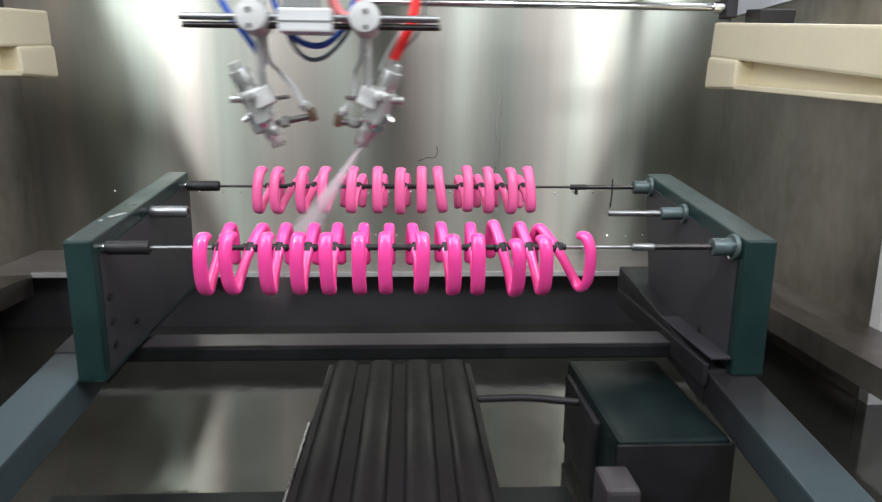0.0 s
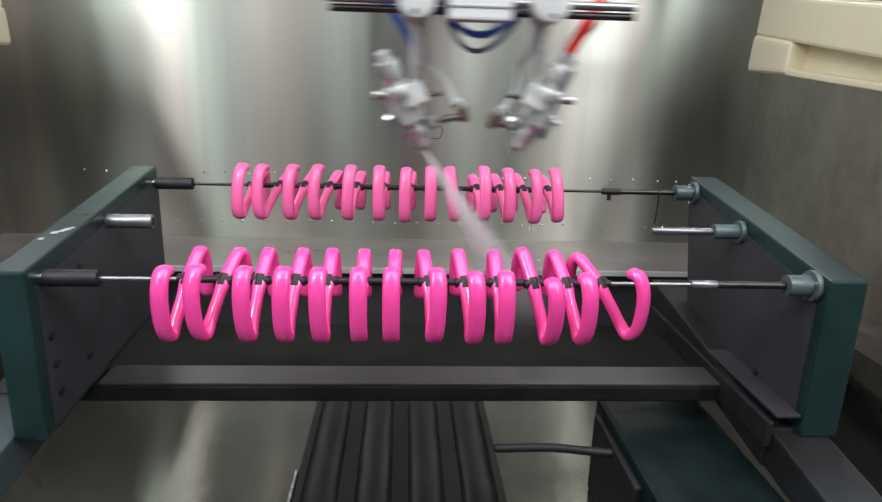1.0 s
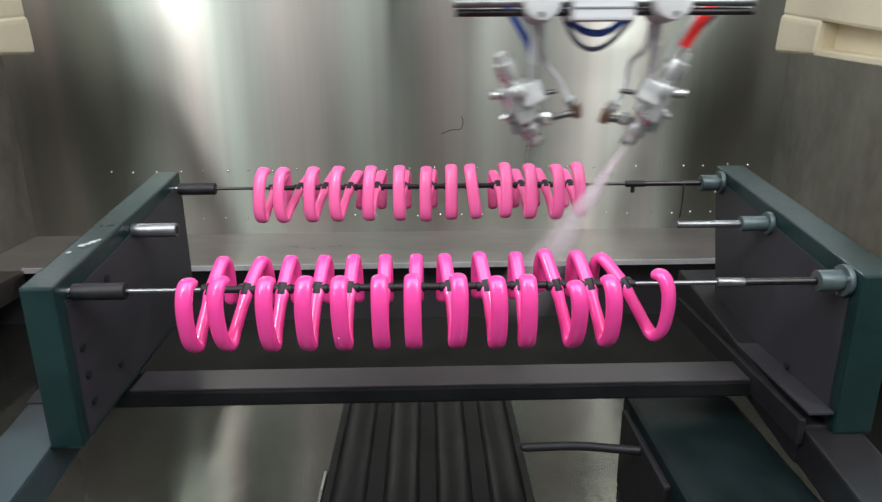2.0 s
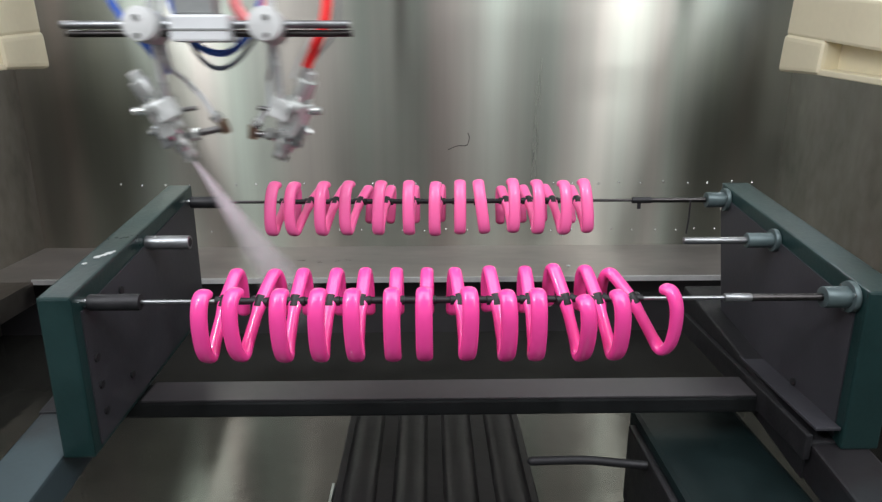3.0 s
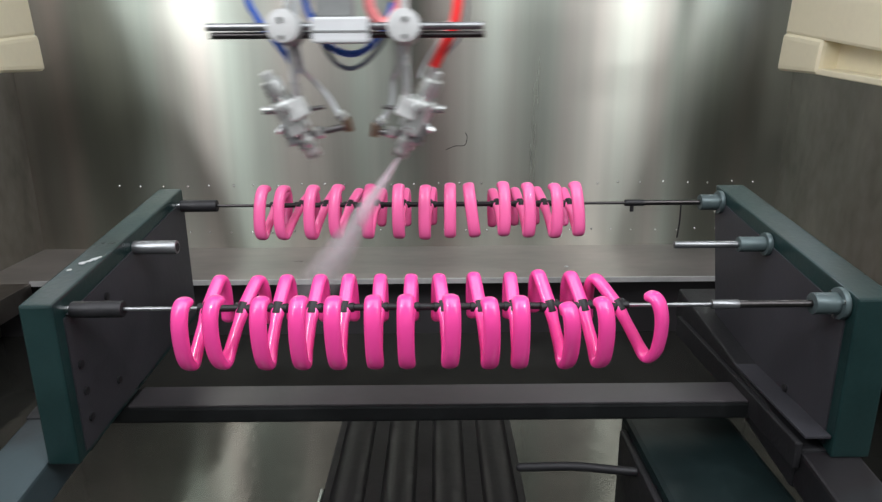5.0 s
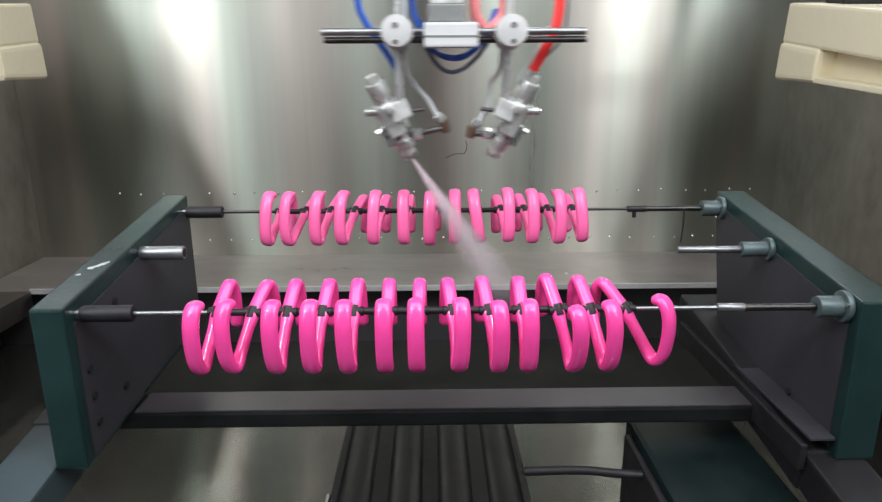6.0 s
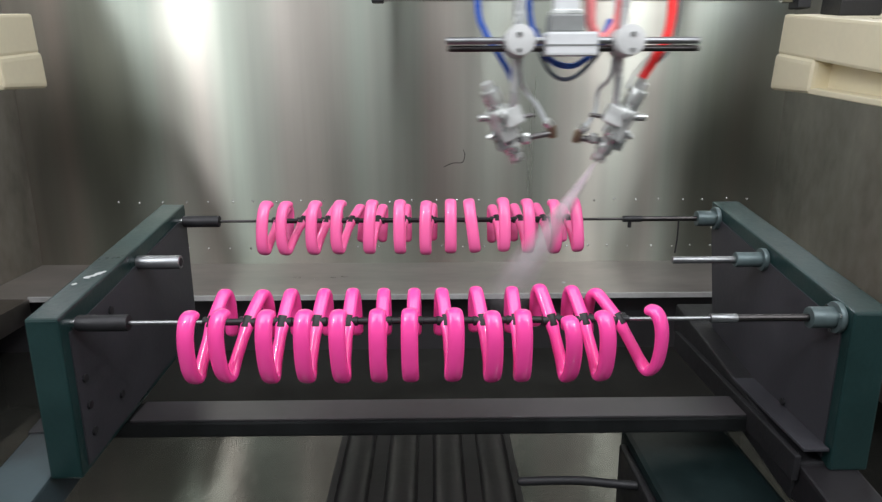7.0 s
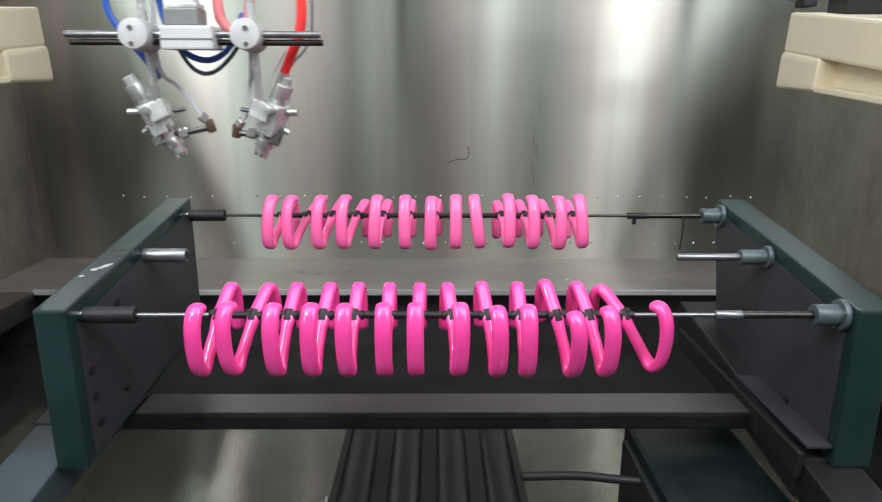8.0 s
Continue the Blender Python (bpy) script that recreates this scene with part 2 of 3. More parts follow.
def add_cyl(bm, a, b, r, r2=None, n=20, bevel=0.0):
    a, b = Vector(a), Vector(b)
    c = bmesh.new()
    bmesh.ops.create_cone(c, cap_ends=True, segments=n, radius1=r, radius2=r if r2 is None else r2, depth=(b - a).length)
    if bevel:
        rim = [e for e in c.edges if abs(e.verts[0].co.z - e.verts[1].co.z) < 1e-6]
        bmesh.ops.bevel(c, geom=rim, offset=bevel, segments=2, profile=0.6, affect="EDGES")
    join(bm, c, Matrix.Translation((a + b) / 2) @ (b - a).to_track_quat("Z", "Y").to_matrix().to_4x4())
    return bm


def cyl(a, b, r, r2=None, n=20, bevel=0.0):
    return add_cyl(bmesh.new(), a, b, r, r2, n, bevel)


def smooth_path(pts, steps=8):
    pts = [Vector(p) for p in pts]
    ext = [2 * pts[0] - pts[1], *pts, 2 * pts[-1] - pts[-2]]
    out = []
    for i in range(1, len(ext) - 2):
        p0, p1, p2, p3 = ext[i - 1:i + 3]
        for s in range(steps):
            t = s / steps
            out.append(0.5 * (2 * p1 + (p2 - p0) * t + (2 * p0 - 5 * p1 + 4 * p2 - p3) * t * t + (3 * p1 - p0 - 3 * p2 + p3) * t ** 3))
    return out + [pts[-1]]


def sweep(path, half_w, half_t, side=None, n=12, cap=3, square=1.0):
    """Oval tube along a path; half_w and half_t are functions of 0..1; side fixes the wide direction. Rounded ends."""
    bm = bmesh.new()
    count = len(path)
    rings = []
    tang = [(path[min(i + 1, count - 1)] - path[max(i - 1, 0)]).normalized() for i in range(count)]
    ref = Vector(side) if side else tang[0].orthogonal().normalized()
    stations = []
    w0, t0, w1, t1 = half_w(0), half_t(0), half_w(1), half_t(1)
    for k in range(cap):
        a = (k + 0.35) / (cap + 0.35) * math.pi / 2
        stations.append((path[0] - tang[0] * t0 * math.cos(a), tang[0], w0 * math.sin(a), t0 * math.sin(a)))
    stations += [(path[i], tang[i], half_w(i / (count - 1)), half_t(i / (count - 1))) for i in range(count)]
    for k in range(cap - 1, -1, -1):
        a = (k + 0.35) / (cap + 0.35) * math.pi / 2
        stations.append((path[-1] + tang[-1] * t1 * math.cos(a), tang[-1], w1 * math.sin(a), t1 * math.sin(a)))
    for p, t, w, th in stations:
        if not side:
            ref = (ref - t * ref.dot(t)).normalized()
        s = (ref - t * ref.dot(t)).normalized()
        u = t.cross(s)
        ring = []
        for k in range(n):
            a = 2 * math.pi * k / n
            ca, sa = math.cos(a), math.sin(a)
            ca, sa = math.copysign(abs(ca) ** square, ca), math.copysign(abs(sa) ** square, sa)
            ring.append(bm.verts.new(p + s * w * ca + u * th * sa))
        rings.append(ring)
    for r0, r1 in zip(rings, rings[1:]):
        for k in range(n):
            bm.faces.new((r0[k], r0[(k + 1) % n], r1[(k + 1) % n], r1[k]))
    bm.faces.new(rings[0][::-1])
    bm.faces.new(rings[-1])
    return bm


def tube(pts, r, n=10, steps=8):
    return sweep(smooth_path(pts, steps), lambda t: r, lambda t: r, None, n, 2)


def structure(name, bm, mat, label, parent=None):
    ob = part(name, bm, mat, parent, label)
    return tagged(ob, kind="structure") if parent is None else ob


# ---- the booth ----
XL, XR, YB, YF, ZF, ZC = -1.09, 0.945, 1.10, -2.6, 0.60, 2.25
YM, YW, RL, RR, ZR = -0.05, 0.36, -2.5, 2.3, 3.35  # front of the ledges, mouth of the booth, and the added, unseen higher room before it
SHELF_Z, SHELF_Y = 0.76, 0.80
LEDGE_L, LEDGE_R = -0.955, 0.81

wall_back = structure("wall_back", box((XL - 0.03, YB, ZF - 0.05), (XR + 0.03, YB + 0.03, ZC)), STEEL, "brushed stainless steel back wall with vertical streaks")
wall_left = structure("wall_left", box((XL - 0.028, YW, ZF - 0.045), (XL, YB + 0.01, ZC)), STEEL_SIDE, "stained stainless steel side wall, colour dimmed for its dark reflection")
wall_right = structure("wall_right", box((XR, YW, ZF - 0.05), (XR + 0.028, YB + 0.01, ZC)), STEEL_SIDE, "stained stainless steel side wall, colour dimmed for its dark reflection")
# unseen room shell, added to close the space and bounce light inward
structure("wall_front", box((RL - 0.03, YF - 0.03, ZF - 0.05), (RR + 0.03, YF - 0.002, ZR)), OUTER, "unseen plain grey wall facing the booth, added to bounce light")
structure("wall_room_left", box((RL - 0.03, YF, ZF - 0.05), (RL, YW - 0.032, ZR)), OUTER, "unseen plain grey wall of the added room")
structure("wall_room_right", box((RR, YF, ZF - 0.05), (RR + 0.03, YW - 0.032, ZR)), OUTER, "unseen plain grey wall of the added room")
structure("wall_mouth_left", box((RL - 0.03, YW - 0.03, ZF - 0.05), (XL, YW - 0.002, ZR)), OUTER, "unseen plain grey wall added beside the booth's mouth")
structure("wall_mouth_right", box((XR, YW - 0.03, ZF - 0.05), (RR + 0.03, YW - 0.002, ZR)), OUTER, "unseen plain grey wall added beside the booth's mouth")
structure("wall_mouth_top", box((XL + 0.001, YW - 0.03, ZC), (XR - 0.001, YW - 0.002, ZR)), OUTER, "unseen plain grey wall added above the booth's mouth")

floor_mesh = box((RL, YF, ZF - 0.05), (RR, YW - 0.031, ZF))
add_box(floor_mesh, (XL, YW - 0.031, ZF - 0.05), (XR, YB, ZF))
structure("floor", floor_mesh, FLOOR, "wet dark booth floor with a glossy film")
structure("ceiling", box((XL, YW, ZC - 0.03), (XR, YB, ZC)), OUTER, "grey booth ceiling")
structure("ceiling_room", box((RL, YF, ZR - 0.03), (RR, YW - 0.031, ZR)), OUTER, "unseen grey ceiling of the added room")

structure("floor_sill", box((-0.52, -0.06, ZF), (0.25, 0.018, ZF + 0.022), 0.003), NEAR_BLACK, "low dark sill across the wet floor")

# wash shelf round three sides, with a turned-down bright lip over a dark recess
shelf = structure("wash_shelf", box((XL, SHELF_Y, SHELF_Z - 0.004), (XR, YB, SHELF_Z)), SHELF, "wet stainless wash shelf under the back wall")
part("lip", box((LEDGE_L, SHELF_Y - 0.005, SHELF_Z - 0.006), (LEDGE_R, SHELF_Y, SHELF_Z + 0.007), 0.001), LIPM, shelf, "bright folded lip")
for x0, x1, xl in ((XL, LEDGE_L, LEDGE_L), (LEDGE_R, XR, LEDGE_R - 0.004)):
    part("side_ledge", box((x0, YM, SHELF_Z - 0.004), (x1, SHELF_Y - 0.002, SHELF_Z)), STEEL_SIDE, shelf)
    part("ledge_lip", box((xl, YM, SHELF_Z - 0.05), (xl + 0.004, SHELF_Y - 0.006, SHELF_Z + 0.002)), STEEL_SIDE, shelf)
# small drips in plain white, standing in for their wet glints
for x, y, z, w, h in ((0.345, YB - 0.001, 0.796, 0.0026, 0.0075), (0.357, YB - 0.001, 0.793, 0.0022, 0.0095), (0.335, 0.90, SHELF_Z + 0.001, 0.005, 0.002)):
    drop = bmesh.new()
    bmesh.ops.create_uvsphere(drop, u_segments=10, v_segments=6, radius=1, matrix=Matrix.LocRotScale((x, y, z), None, (w, w, h)))
    part("drip_glint", drop, WHITE, shelf, "small drip painted white for its glint", True)
# black sheet put in for the dark void below the shelf
structure("recess_shade_panel", box((XL, SHELF_Y + 0.06, ZF), (XR, SHELF_Y + 0.07, SHELF_Z - 0.006)), BLACK, "black sheet for the shade in the recess under the shelf")

# bright beads in two rows along the foot of the back wall
bead = bmesh.new()
bmesh.ops.create_uvsphere(bead, u_segments=8, v_segments=5, radius=0.0035)
bead_ob = part("bead", bead, CHROME, wall_back, "small bright bead", True)
for row, (z, x0, x1) in enumerate(((0.937, -0.86, 0.88), (0.806, -0.80, 0.85))):
    for k in range(29):
        ob = bead_ob if row == 0 and k == 0 else new("bead", bead_ob.data)
        ob.parent = wall_back
        ob.location = (x0 + (x1 - x0) * k / 28 + random.uniform(-0.006, 0.006), YB - 0.001, z + random.uniform(-0.003, 0.003))
part("scratch", tube([(0.035, YB, 1.03), (0.06, YB, 1.04), (0.085, YB, 1.042), (0.092, YB, 1.062), (0.088, YB, 1.075)], 0.0011, 6), OXIDE, wall_back, "dark hooked scratch in the steel", True)

# ---- the rack ----
PLZ0, TILT_DEG = 0.822, 7.3
rack = empty("work_rack", pose(0, 0, 0))
tagged(rack, "teal painted work rack with two end plates, tilted forward on rails", "rack")


def end_plate(x_in, x_out, cut):
    """Upright plate with a sloping top, a lined inner face and bolts; cut is how far its rear edge runs in towards the foot."""
    s = 1 if x_out > x_in else -1
    bm = bmesh.new()
    yf, yr = -0.025, 0.375
    prof = [(yf, PLZ0 - 0.005), (yr - cut, PLZ0 + 0.02 - cut * 0.06), (yr, 1.066), (yf, 1.014)]
    rings = [[bm.verts.new((x, y, z)) for y, z in prof] for x in (x_in, x_out)]
    for k in range(4):
        bm.faces.new((rings[0][k], rings[0][(k + 1) % 4], rings[1][(k + 1) % 4], rings[1][k]))
    bm.faces.new(rings[0])
    bm.faces.new(rings[1])
    bmesh.ops.bevel(bm, geom=bm.edges[:], offset=0.003, segments=2, profile=0.6, affect="EDGES")
    plate = part("end_plate", bm, TEAL, rack, "teal painted end plate with worn edges")
    bm = bmesh.new()
    xa = x_in - s * 0.002
    prof = [(yf + 0.016, PLZ0 + 0.004), (yr - cut - 0.006, PLZ0 + 0.03 - cut * 0.06), (yr - 0.006, 1.048), (yf + 0.016, 0.992)]
    rings = [[bm.verts.new((x, y, z)) for y, z in prof] for x in (xa, x_in + s * 0.001)]
    for k in range(4):
        bm.faces.new((rings[0][k], rings[0][(k + 1) % 4], rings[1][(k + 1) % 4], rings[1][k]))
    bm.faces.new(rings[0])
    bm.faces.new(rings[1])
    part("liner", bm, LINER, plate, "grey liner dusted with overspray")
    for y, z in ((0.006, 0.93), (0.008, 0.895), (0.010, 0.86), (0.085, 0.87), (0.085, 0.985)) if s < 0 else ((0.012, 0.838), (0.085, 0.850)):
        part("bolt", cyl((xa - s * 0.0025, y, z), (xa, y, z), 0.0052, n=8), RUBBER, plate, "dark recessed bolt")
    return plate


plate_l = end_plate(-0.405, -0.442, 0.0)
plate_r = end_plate(0.468, 0.513, 0.055)
chips = bmesh.new()
for y, x, a, b in ((0.084, -0.424, 0.007, 0.0046), (0.089, -0.419, 0.006, 0.0040), (0.095, -0.4155, 0.007, 0.0048), (0.100, -0.412, 0.004, 0.0022), (0.064, -0.431, 0.0045, 0.0030)):
    zz = 1.0142 + (y + 0.025) * 0.13
    edge = [(a * r * math.cos(k * math.pi / 5), b * r * math.sin(k * math.pi / 5)) for k in range(10) for r in (random.uniform(0.6, 1.05),)]
    turn = Matrix.Translation((x, y, zz)) @ Matrix.Rotation(radians(62), 4, "Z") @ Matrix.Rotation(radians(2), 4, "X")
    low, top = ([chips.verts.new(turn @ Vector((u, v, h))) for u, v in edge] for h in (0, 0.0011))
    chips.faces.new(top)
    for k in range(10):
        chips.faces.new((low[k], low[(k + 1) % 10], top[(k + 1) % 10], top[k]))
part("paint_chip", chips, WHITE, plate_l, "white chipped patch in the paint")

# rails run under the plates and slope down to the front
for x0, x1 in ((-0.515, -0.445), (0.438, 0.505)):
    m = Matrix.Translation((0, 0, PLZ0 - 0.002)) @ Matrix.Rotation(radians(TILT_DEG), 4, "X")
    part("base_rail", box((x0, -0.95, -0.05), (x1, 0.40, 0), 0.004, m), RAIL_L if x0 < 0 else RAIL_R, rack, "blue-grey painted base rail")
part("foot_angle", box((0.428, -0.02, PLZ0 - 0.022), (0.4365, 0.38, PLZ0 + 0.012), 0.002), RUBBER, rack, "black foot angle")
# black covers added over the rails along the plates
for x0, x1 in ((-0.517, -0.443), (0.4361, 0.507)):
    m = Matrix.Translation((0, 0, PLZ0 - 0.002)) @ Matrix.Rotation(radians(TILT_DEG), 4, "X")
    part("rail_black_cover", box((x0, -0.015 if x0 > 0 else 0.06, -0.053), (x1, 0.41, 0.003), 0.004, m), RUBBER, rack, "black cover added on the rail")
part("foot_angle", box((0.4365, -0.022, PLZ0 + 0.0185), (0.4665, 0.372, PLZ0 + 0.0225), 0.001), LINER, rack, "dusty grey foot angle")
# near-black beam with a paler strip along its top
beam = part("cross_beam", box((-0.50, 0.10, 0.796), (0.50, 0.156, 0.820), 0.004), NEAR_BLACK, rack, "dark cross beam between the rails")
part("beam_liner", box((-0.405, 0.101, 0.8195), (0.428, 0.1555, 0.8225), 0.001), BEAM, beam, "dull steel strip on the beam")
for x in (-0.48, 0.47):
    part("rack_leg", box((x - 0.02, -0.87, ZF), (x + 0.02, -0.83, PLZ0 - 0.85 * math.tan(radians(TILT_DEG)) - 0.045)), MOTOR, rack)
# idle spindles between the two rods
stub = part("idle_spindle", cyl((-0.405, 0.18, 1.021), (-0.345, 0.18, 1.021), 0.0095, bevel=0.0015), SPINDLE, rack, "short bright steel spindle", True)
part("bore", cyl((-0.3455, 0.18, 1.021), (-0.3445, 0.18, 1.021), 0.006), RUBBER, stub)
stub = part("idle_spindle", cyl((0.337, 0.18, 1.019), (0.44, 0.18, 1.019), 0.005, bevel=0.001), SPINDLE, rack, "thin bright spindle in a zinc collar", True)
part("collar", cyl((0.425, 0.18, 1.019), (0.462, 0.18, 1.019), 0.0105, bevel=0.0015), COLLAR, stub, "zinc collar", True)
part("flange", cyl((0.460, 0.18, 1.019), (0.4675, 0.18, 1.019), 0.016, bevel=0.0015), COLLAR, stub, "zinc flange", True)
part("drip_wire", tube([(0.34, 0.18, 1.03), (0.342, 0.181, 1.05), (0.341, 0.179, 1.075)], 0.0011, 6, 3), RUBBER, stub, "thin wire", True)


# ---- rods with the hooks ----
def work_rod(y, z, sleeve_x):
    rod = empty("spindle_rod", pose(0, y, z))
    tagged(rod, "dark steel rod across the rack with a black rubber grip", "rod", "rods of the rack")
    part("shaft", cyl((-0.36, 0, 0), (0.44, 0, 0), 0.0024, n=14), SPINDLE if y < 0.1 else OXIDE, rod, "thin steel shaft", True)
    part("wrap", cyl((-0.252, 0, 0), (0.226, 0, 0), 0.0040, n=14), RUBBER, rod, "black taped middle of the shaft", True)
    grip = part("grip", cyl((-0.398, 0, 0), (-0.340, 0, 0), 0.0095, bevel=0.002), RUBBER, rod, "black rubber grip", True)
    part("stud", cyl((-0.4045, 0, 0), (-0.397, 0, 0), 0.006), CHROME, grip, "bright stud", True)
    part("coupling", cyl((sleeve_x, 0, 0), (sleeve_x + 0.031, 0, 0), 0.0052, bevel=0.001), SPINDLE if y < 0.1 else RUBBER, rod, "small coupling sleeve", True)
    if y > 0.1:
        part("thumb_screw", cyl((sleeve_x + 0.012, 0, -0.004), (sleeve_x + 0.012, 0, -0.014), 0.0032, n=10), RUBBER, rod, "small black thumb screw", True)
    part("drive_shaft", cyl((sleeve_x + 0.03, 0, 0), (0.435, 0, 0), 0.0043, n=14), OXIDE, rod, "", True)
    part("collar", cyl((0.432, 0, 0), (0.462, 0, 0), 0.0125, bevel=0.002), COLLAR, rod, "grey zinc collar", True)
    fl = part("flange", cyl((0.460, 0, 0), (0.4675, 0, 0), 0.0185, bevel=0.002), COLLAR, rod, "grey zinc flange", True)
    for k in range(3):
        a = 2.1 * k + 0.6
        p = Vector((0.459, 0.0150 * math.cos(a), 0.0150 * math.sin(a)))
        part("screw", cyl(p, p + Vector((0.003, 0, 0)), 0.003, n=6), CHROME, fl)
    return rod


def hook_mesh():
    """S-shaped hook in the plane x = 0: front bow with an inturned tip, straight stem past the rod, deep rear bow."""
    pts = [(-40, 28.5), (-46, 28.5), (-52, 23), (-56.5, 12), (-58.5, -2), (-58.5, -17), (-56.5, -32), (-51, -43), (-43.5, -44.2), (-35, -37), (-24, -25), (-12, -12.3), (0, 0), (10, 7), (19, 13.2), (26, 17.6), (31.5, 20.2), (36.5, 18.5), (40, 11), (41.5, -2), (41, -18), (39, -33)]
    path = smooth_path([(0, y / 1000, z / 1000) for y, z in pts], 5)

    def wide(t):
        stem = min(1.0, max(0.0, (t - 0.36) / 0.08)) * min(1.0, max(0.0, (0.56 - t) / 0.04))
        return 0.0092 - 0.0014 * min(1.0, max(0.0, (t - 0.4) / 0.2)) - 0.0020 * stem

    bm = sweep(path, wide, lambda t: 0.0058, (1, 0, 0), 16, 3, 0.85)
    return bm


def first_hook(mat, label):
    ob = part("s_hook", hook_mesh(), mat, None, label, True)
    return tagged(ob, category="hook", group="pink hooks on the rods")


# rubber clip: a short plug round the stem and a saddle along the rod
clip_mesh = cyl((0, -0.0058, -0.0056), (0, 0.0044, 0.0043), 0.0068, bevel=0.0012, n=14)
add_cyl(clip_mesh, (-0.011, 0, 0), (0.011, 0, 0), 0.0054, n=12, bevel=0.0008)

ROD_F, ROD_R = (0.0, 1.0), (0.345, 1.043)
# place along the rod, the turn about the upright, a swing about the rod and a sideways lean
FRONT = [(-0.246, -11, 0, 2), (-0.206, -20, 0, 0), (-0.167, -8, 0, 0), (-0.128, -7, 1, 1), (-0.093, -5, 0, -1), (-0.055, -1, 0, 0), (-0.020, -2, 0, 0), (0.018, 9, 0, 1), (0.059, 9, 4, -2), (0.097, 2, 1, -1), (0.137, 15, 11, -6), (0.174, 14, 5, -4), (0.213, 38, 1, -5)]
REAR = [(-0.245, -13, 0, 2), (-0.206, -24, 2, -2), (-0.166, -17, 1, 0), (-0.127, -18, 0, -1), (-0.085, -9, 0, 2), (-0.043, -5, 0, -1), (-0.001, -7, 2, 0), (0.032, -1, 0, 0), (0.066, -2, -1, -8), (0.107, 7, -3, 1), (0.144, 8, 0, 0), (0.182, 12, 1, 1), (0.222, 4, -2, -4)]
clip_data = None
for (y, z), places, swing, sleeve, mat, label in ((ROD_F, FRONT, 6, 0.319, PINK, "glossy wet pink S-shaped hook clipped on a dark rod"), (ROD_R, REAR, -9, 0.312, PALE_PINK, "paler pink S-shaped hook on a dark rod")):
    rod = work_rod(y, z, sleeve)
    hook = None
    for x, turn, more, lean in places:
        roll = swing + more + random.uniform(-1, 1)
        m = pose(x, y, z, roll, lean, turn)
        if hook is None:
            hook = first_hook(mat, label)
            hook.matrix_world = m
        else:
            copy_thing(hook, m)
        if clip_data is None:
            clip = part("clip", clip_mesh, RUBBER, rod, "black rubber clip", True)
            clip_data = clip.data
        else:
            clip = new("clip", clip_data)
            clip.parent = rod
            clip["label"] = "black rubber clip"
        clip.matrix_basis = pose(x, 0, 0, roll, lean, turn)

# ---- under the rack ----
cover = empty("ribbed_cover", pose(-0.010, 0, 0.69))
tagged(cover, "dirty black ribbed cover running under the rack", "cover")
part("pan", box((-0.140, -0.9, -0.05), (0.140, 0.352, 0), 0.003), CORR, cover, "black flat pan")
part("edge_trim", box((-0.144, -0.9, -0.012), (-0.140, 0.10, 0.003), 0.001), ZINC, cover, "bright metal edge strip")
for k in range(4):
    x = -0.105 + 0.07 * k
    part("rib", sweep([Vector((x, -0.89 + 0.31 * i, 0.0)) for i in range(5)], lambda t: 0.024, lambda t: 0.010, (1, 0, 0), 16, 2), CORR, cover, "", True)

motor = empty("gear_motor", pose(0, 0, 0))
tagged(motor, "dark green gear motor with a black cable under the rack", "motor")
part("housing", box((0.285, -0.10, 0.60), (0.44, 0.19, 0.758), 0.008), MOTOR, motor, "dark green housing")
# black sheet added over the front face to darken it like shade
part("end_plate", box((0.283, -0.1045, 0.60), (0.442, -0.1005, 0.754), 0.001), RUBBER, motor, "black sheet laid on the motor front as shade")
part("end_cap", box((0.275, -0.02, 0.62), (0.287, 0.16, 0.745), 0.004), RUBBER, motor, "black end cap")
part("terminal_box", box((0.252, -0.168, 0.60), (0.296, -0.106, 0.728), 0.006), BEAM, motor, "dark terminal box")
part("cable", tube([(0.279, 0.070, 0.735), (0.24, 0.072, 0.738), (0.19, 0.074, 0.742), (0.12, 0.076, 0.740)], 0.0060, 10), RUBBER, motor, "black cable", True)

# ---- cream housings high on the side walls ----
def wedge(x0, x1, y0, y1, z0, z1, rise, bevel):
    """Box along x whose lower side climbs by rise from its start to its end."""
    bm = box((x0, y0, z0), (x1, y1, z1))
    for v in bm.verts:
        if v.co.z < (z0 + z1) / 2 and v.co.x > (x0 + x1) / 2:
            v.co.z += rise
    bmesh.ops.bevel(bm, geom=bm.edges[:], offset=bevel, segments=3, profile=0.6, affect="EDGES")
    return bm


